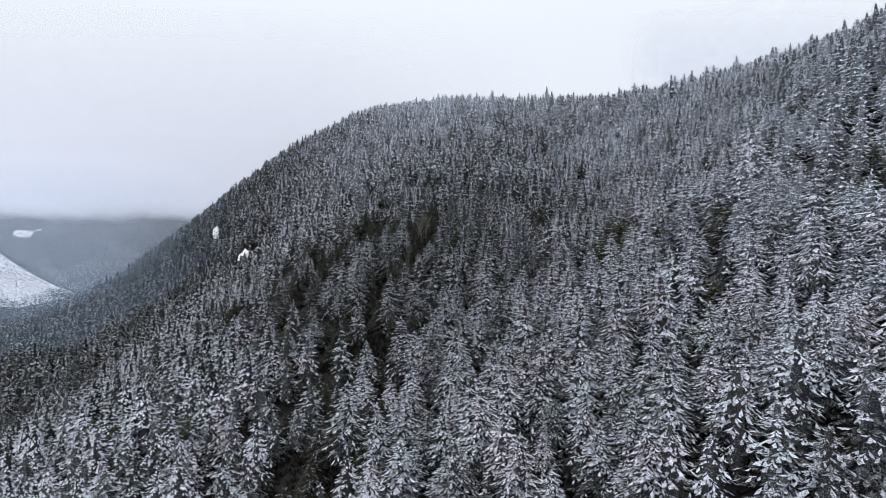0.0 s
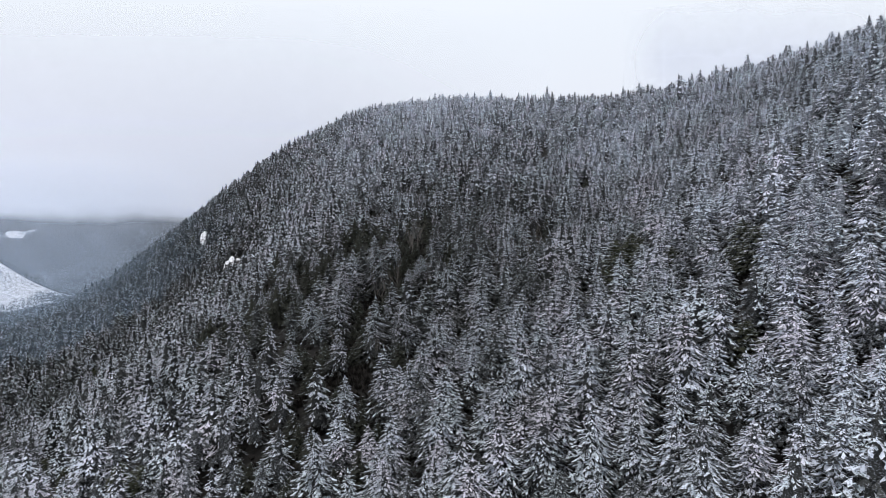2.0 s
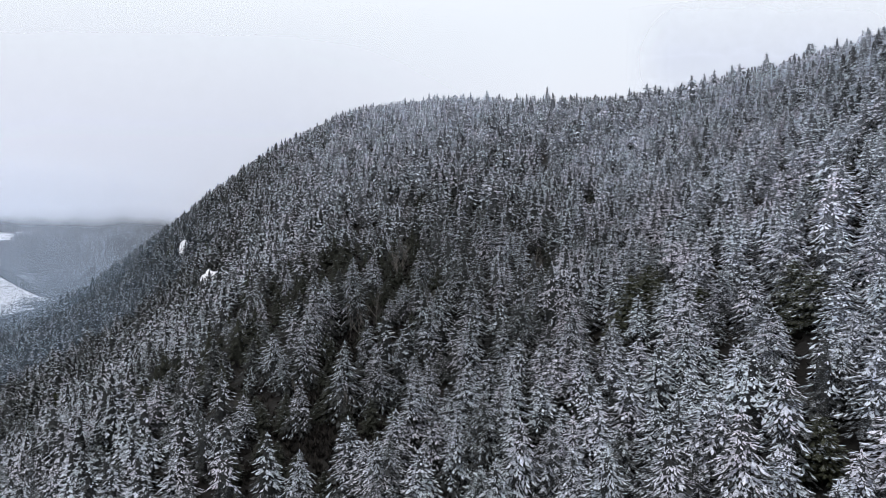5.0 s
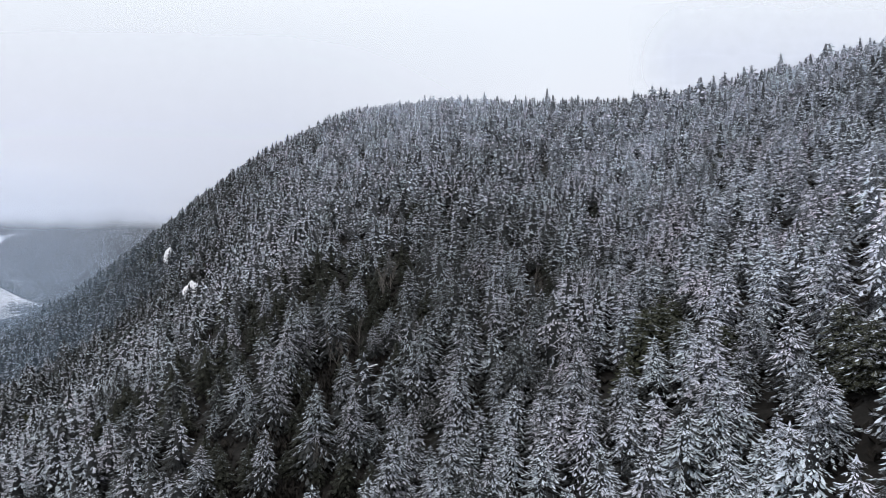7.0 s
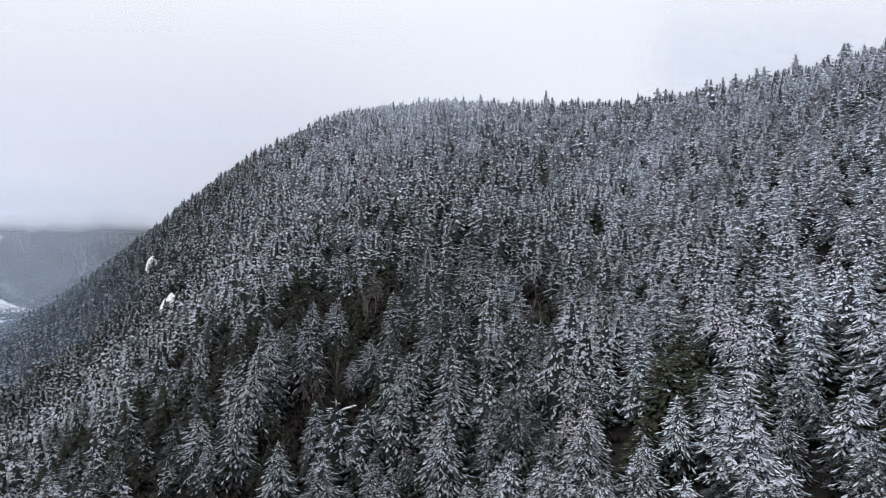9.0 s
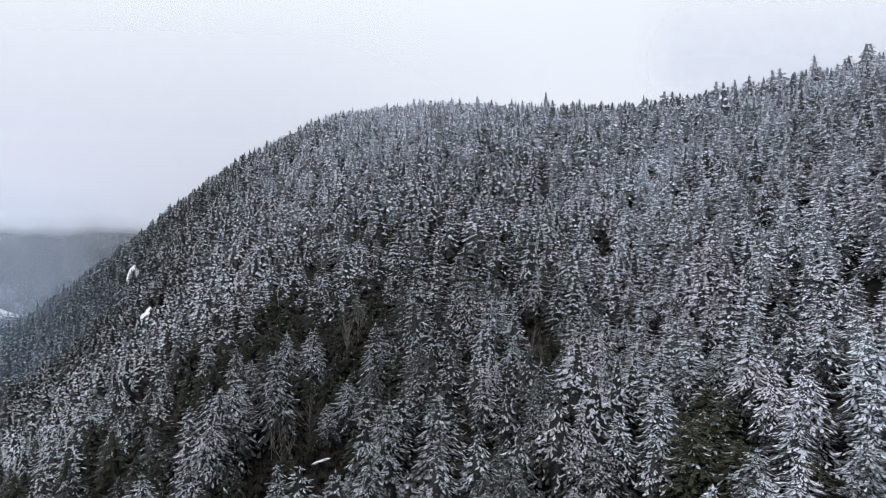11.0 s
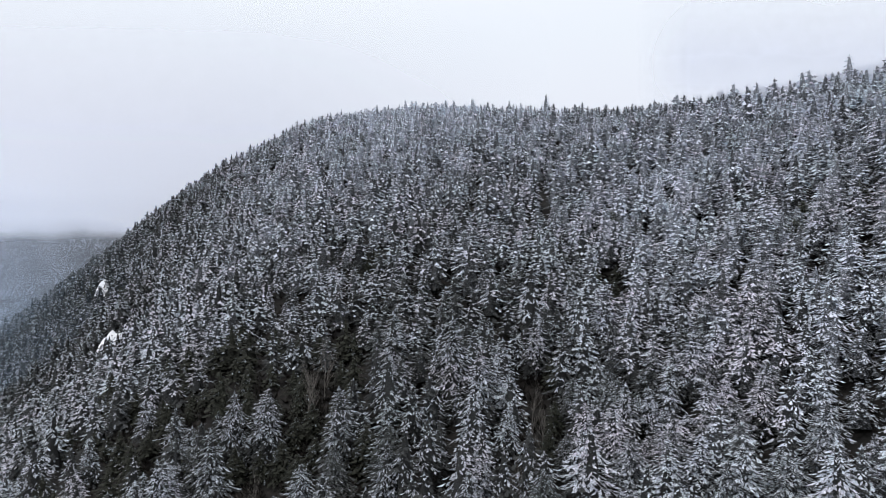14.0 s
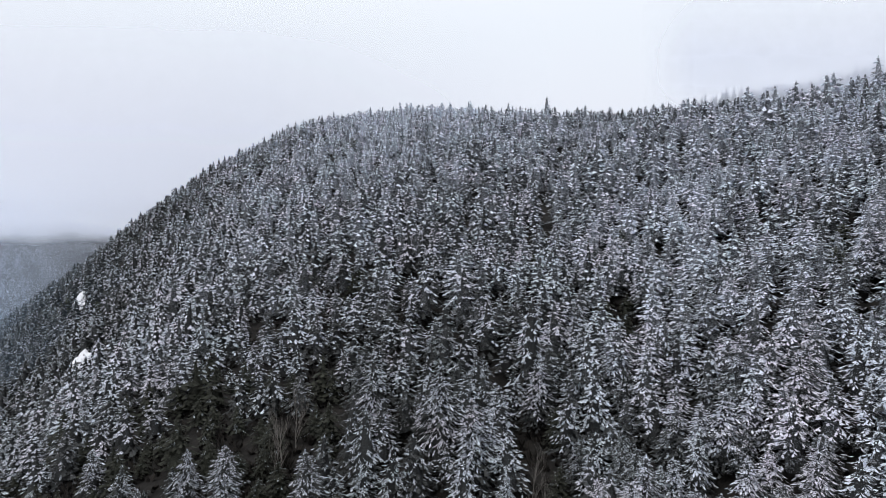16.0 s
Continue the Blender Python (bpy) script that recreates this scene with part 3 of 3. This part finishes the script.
upper = (TREES[:, 1] >= 520) & (TREES[:, 1] < 760)
forest("upper_forest", "snow-dusted conifers covering the upper mountainside", upper, 11, 6, 2, 1.5, 7, 32, LEAVES, [far_snow_mat, snow_thin_mat])
forest("crest_forest", "frosted conifers along the crest and the ridge behind", TREES[:, 1] >= 760, 9, 6, 1, 2.2, 7, 33, LEAVES, [far_snow_mat, snow_thin_mat])
forest("lower_forest", "snow-laden conifers along the foot of the slope", outside, 9, 6, 2, 1.3, 5, 34, LEAVES, [snow_mid_mat, snow_thin_mat])


# ---------------------------------------------------------------- far side of the valley
def far_woods():
    rng = np.random.default_rng(77)
    x, y = np.meshgrid(np.arange(-2300, -250, 9.0), np.arange(800, 2400, 10.5))
    x, y = x.ravel() + rng.uniform(-5, 5, x.size), y.ravel() + rng.uniform(-5, 5, x.size)
    field = is_field(x, y)
    hedge = np.clip(1.6 * ripple(x, y, 52, 3.0) + 0.7 * ripple(x, y, 19, 1.0), 0, 0.9)
    keep = (~field | (rng.random(x.size) < 0.06 + hedge)) & (x < np.where(y < 1180, -700, -0.45 * y + 100)) & (x > -0.95 * y - 150) & (rng.random(x.size) > 0.15)
    x, y, low = x[keep], y[keep], np.where(field[keep], 0.75, 1.0)
    z = ground_height(x, y)
    blocks, kinds = [], []
    frosted = np.clip(0.60 + 2.2 * ripple(x, y, 85, 1.0) + 0.9 * ripple(x, y, 24, 6.0), 0.08, 0.95)
    frosted = np.where((x < -740) & (x > -960) & (y > 900) & (y < 1620), 0.1, frosted)
    for k in range(5):
        n = len(x)
        a = rng.uniform(0, 6.28, n)
        h = rng.uniform(11, 20, n) * low
        f = (k + 0.5) / 5
        way = np.stack([np.cos(a), np.sin(a), np.full(n, -0.35)], 1)
        base = np.stack([x - 3.2 * low * (1 - f) * np.cos(a), y - 3.2 * low * (1 - f) * np.sin(a), z + h * (0.3 + 0.7 * f)], 1)
        blocks.append(pads(base, way, 5.6 * (1.1 - f) * low, 2.4 * (1.15 - f) * low, 1.2 * low))
        kinds.append(np.repeat((rng.random(n) < frosted).astype(int), 2))
    v, t = join_pads(blocks)
    me = tri_mesh("far_woods", v, t, [needle_dark_mat, valley_snow_mat], np.concatenate(kinds))
    return tagged(new("far_woods", me), "hazy snow-dusted woods on the hill across the valley", "forest", kind="stuff")


far_woods()


def mist_sheet(name, label, start, end, bow, z0, z1, mat, rise=0.0):
    """A hanging sheet that stands in for cloud and haze, from start to end (x, y), between two heights."""
    k = np.linspace(0, 1, 25)
    xs = start[0] + (end[0] - start[0]) * k
    ys = start[1] + (end[1] - start[1]) * k - bow * (1 - (2 * k - 1) ** 2)
    verts = [(a, b, z + rise * s) for z in (z0, (z0 + z1) / 2, z1) for a, b, s in zip(xs, ys, k)]
    faces = [(r * 25 + i, r * 25 + i + 1, r * 25 + 26 + i, r * 25 + 25 + i) for r in range(2) for i in range(24)]
    ob = mesh_object(name, verts, faces, [mat], None, None, True)
    return tagged(ob, label, "mist", kind="structure")


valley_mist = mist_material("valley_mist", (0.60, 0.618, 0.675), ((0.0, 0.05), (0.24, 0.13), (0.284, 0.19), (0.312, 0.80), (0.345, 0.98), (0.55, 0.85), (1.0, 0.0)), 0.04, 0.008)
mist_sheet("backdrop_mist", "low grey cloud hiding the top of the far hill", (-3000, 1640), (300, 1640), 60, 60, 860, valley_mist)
# the blue of distant haze is put into the colour of these thin sheets
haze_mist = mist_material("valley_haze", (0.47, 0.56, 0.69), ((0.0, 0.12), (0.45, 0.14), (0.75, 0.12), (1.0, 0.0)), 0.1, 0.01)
mist_sheet("backdrop_valley_haze", "tinted sheet standing in for blue haze in the valley", (-1500, 1080), (-330, 1010), 0, 60, 380, haze_mist)
mist_sheet("backdrop_far_haze", "second tinted sheet standing in for haze before the far hill", (-1900, 1220), (-380, 1150), 0, 60, 420, haze_mist)
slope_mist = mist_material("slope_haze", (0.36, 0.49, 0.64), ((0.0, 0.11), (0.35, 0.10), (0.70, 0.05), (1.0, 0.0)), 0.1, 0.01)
mist_sheet("backdrop_slope_haze", "tinted sheet standing in for blue haze along the foot of the slope", (-760, 470), (-200, 715), 0, 60, 330, slope_mist)
mist_sheet("backdrop_foot_haze", "tinted sheet standing in for blue haze over the valley foot", (-860, 600), (-280, 860), 0, 60, 330, slope_mist)
ridge_mist = mist_material("ridge_mist", (0.60, 0.62, 0.68), ((0.08, 0.0), (0.18, 0.20), (0.32, 0.62), (0.50, 0.72), (0.98, 0.0)), 0.16, 0.016)
mist_sheet("backdrop_ridge_mist", "pale cloud drifting over the back ridge", (270, 925), (690, 925), 0, 412, 560, ridge_mist, 45)


# ---------------------------------------------------------------- snowy rock outcrops
def snowy_rock(x, y, r, stretch, seed):
    bm = bmesh.new()
    bmesh.ops.create_icosphere(bm, subdivisions=4, radius=1.0)
    for v in bm.verts:
        p = v.co.copy()
        k = 1 + 0.40 * noise.noise(p * 1.5 + Vector((seed, 0, 0))) + 0.20 * noise.noise(p * 4.5 + Vector((0, seed, 0))) + 0.12 * noise.noise(p * 9 + Vector((0, 0, seed)))
        v.co = Vector((p.x * r * 0.75, p.y * r * (1 + stretch), p.z * r * 0.6)) * k
    me = bpy.data.meshes.new("snowy_rock")
    bm.to_mesh(me)
    bm.free()
    me.materials.append(rock_mat)
    ob = new("snowy_rock", me)
    slope = (ground_height(x, y + 6) - ground_height(x, y - 6)) / 12
    cross = (ground_height(x + 6, y) - ground_height(x - 6, y)) / 12
    ob.matrix_basis = pose(x, y, float(ground_height(x, y)) + r * 0.55, math.degrees(math.atan(slope)), -math.degrees(math.atan(cross)), 0)
    return tagged(ob, "bare cliff outcrop thickly covered with white snow", "rock", "outcrops")


for i, (x, y, r, stretch) in enumerate(SNOW_ROCKS):
    snowy_rock(x, y, r, stretch, 3.0 + 7 * i)


# ---------------------------------------------------------------- undergrowth and bare trees of the gully
def undergrowth():
    rng = np.random.default_rng(5)
    blocks = []
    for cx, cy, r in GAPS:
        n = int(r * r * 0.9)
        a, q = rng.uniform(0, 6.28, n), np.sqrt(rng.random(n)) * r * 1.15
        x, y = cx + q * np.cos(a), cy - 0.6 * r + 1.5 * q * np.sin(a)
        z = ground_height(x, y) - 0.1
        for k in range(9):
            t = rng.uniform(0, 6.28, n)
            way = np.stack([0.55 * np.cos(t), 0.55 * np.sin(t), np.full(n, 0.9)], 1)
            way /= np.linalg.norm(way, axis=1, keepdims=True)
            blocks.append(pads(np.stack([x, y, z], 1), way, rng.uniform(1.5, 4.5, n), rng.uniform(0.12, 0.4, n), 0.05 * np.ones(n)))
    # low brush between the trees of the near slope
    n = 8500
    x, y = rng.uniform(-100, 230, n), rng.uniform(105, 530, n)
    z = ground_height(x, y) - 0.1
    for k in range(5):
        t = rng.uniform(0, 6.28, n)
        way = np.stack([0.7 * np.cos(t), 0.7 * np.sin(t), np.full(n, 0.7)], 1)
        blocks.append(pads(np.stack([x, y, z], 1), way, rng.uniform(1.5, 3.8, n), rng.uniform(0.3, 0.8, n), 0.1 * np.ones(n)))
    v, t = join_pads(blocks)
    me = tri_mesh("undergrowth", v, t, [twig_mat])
    return tagged(new("undergrowth", me), "dark brown leafless undergrowth in the gully and between trees", "shrubs", kind="stuff")


undergrowth()


def bare_tree_meshes(seed):
    rng = random.Random(seed)
    trunk_v, trunk_f, limb_v, limb_f = [], [], [], []
    height = 11.0

    def grow(p, way, length, r, level):
        q = p + way * length
        tube(*((trunk_v, trunk_f) if level == 0 else (limb_v, limb_f)), p, q, r, r * 0.62, 5 if level == 0 else 3)
        if level >= 4 or length < 0.55:
            return
        for _ in range(2 if level == 0 else 3):
            side = Vector((rng.uniform(-1, 1), rng.uniform(-1, 1), rng.uniform(0.1, 0.9)))
            grow(p + way * length * rng.uniform(0.55, 1.0), (way * 0.75 + side * 0.55).normalized(), length * rng.uniform(0.55, 0.78), r * 0.5, level + 1)
        if level < 2:
            grow(q, (way + Vector((rng.uniform(-0.2, 0.2), rng.uniform(-0.2, 0.2), 0.15))).normalized(), length * 0.8, r * 0.62, level)

    grow(Vector((0, 0, -0.6)), Vector((0.05, 0.02, 1)).normalized(), height * 0.30, 0.16, 0)
    out = []
    for name, v, f in (("trunk", trunk_v, trunk_f), ("crown", limb_v, limb_f)):
        me = bpy.data.meshes.new(name)
        me.from_pydata(v, [], f)
        me.materials.append(bare_mat)
        out.append(me)
    return out


BARE = [bare_tree_meshes(3), bare_tree_meshes(8), bare_tree_meshes(21)]
BARE_SPOTS = [(-15, 413, 1.0), (-28, 352, 0.9), (-21, 364, 1.1), (-12, 421, 1.2), (5, 358, 0.9), (-33, 358, 1.0), (-20, 250, 0.8), (52, 349, 0.9),
              (58, 377, 1.0), (-15, 406, 0.9), (-26, 354, 0.8), (-17, 417, 1.0), (60, 370, 0.8), (-44, 300, 0.9), (-33, 325, 0.8), (-24, 286, 0.9)]
for i, (x, y, s) in enumerate(BARE_SPOTS):
    root = tagged(new("bare_tree"), "leafless grey deciduous tree standing in the dark gully", "tree", "bare trees in the gully")
    root.matrix_basis = pose(x, y, float(ground_height(x, y)), 0, 0, 67 * i) @ Matrix.Diagonal((1.4 * s, 1.4 * s, 1.5 * s, 1))
    for name, me in zip(("trunk", "crown"), BARE[i % 3]):
        new(name, me).parent = root


def fallen_log(x, y, length, turn):
    """A leaning snow-covered stem."""
    root = tagged(new("fallen_log"), "broken stem lying in the gully under a thick cap of snow", "log")
    root.matrix_basis = pose(x, y, float(ground_height(x, y)) + 2.6, 0, -14, turn)
    v, f = [], []
    tube(v, f, (-length / 2, 0, 0), (0, 0.15, 0.1), 0.26, 0.22, 8)
    tube(v, f, (0, 0.15, 0.1), (length / 2, 0, 0), 0.22, 0.12, 8)
    tube(v, f, (length * 0.1, 0.1, 0), (length * 0.25, 0.9, 0.7), 0.09, 0.03, 5)
    tube(v, f, (-length * 0.4, 0, 0), (-length * 0.45, 0.2, -2.6), 0.2, 0.22, 6)
    tube(v, f, (length * 0.35, 0, 0), (length * 0.37, -0.2, -4.0), 0.1, 0.16, 6)
    mesh_object("stem", v, f, [bark_mat], root)
    bm = bmesh.new()
    bmesh.ops.create_icosphere(bm, subdivisions=3, radius=1.0)
    for w in bm.verts:
        k = 1 + 0.7 * noise.noise(Vector((w.co.x * 6, w.co.y * 2, w.co.z * 2)))
        w.co = Vector((w.co.x * length * 0.48, w.co.y * 0.55 * k, 0.22 + w.co.z * (0.5 if w.co.z > 0 else 0.14) * k))
    me = bpy.data.meshes.new("snow_cap")
    bm.to_mesh(me)
    bm.free()
    me.materials.append(rock_mat)
    new("snow_cap", me).parent = root
    return root


fallen_log(-14, 347, 6.5, 15)
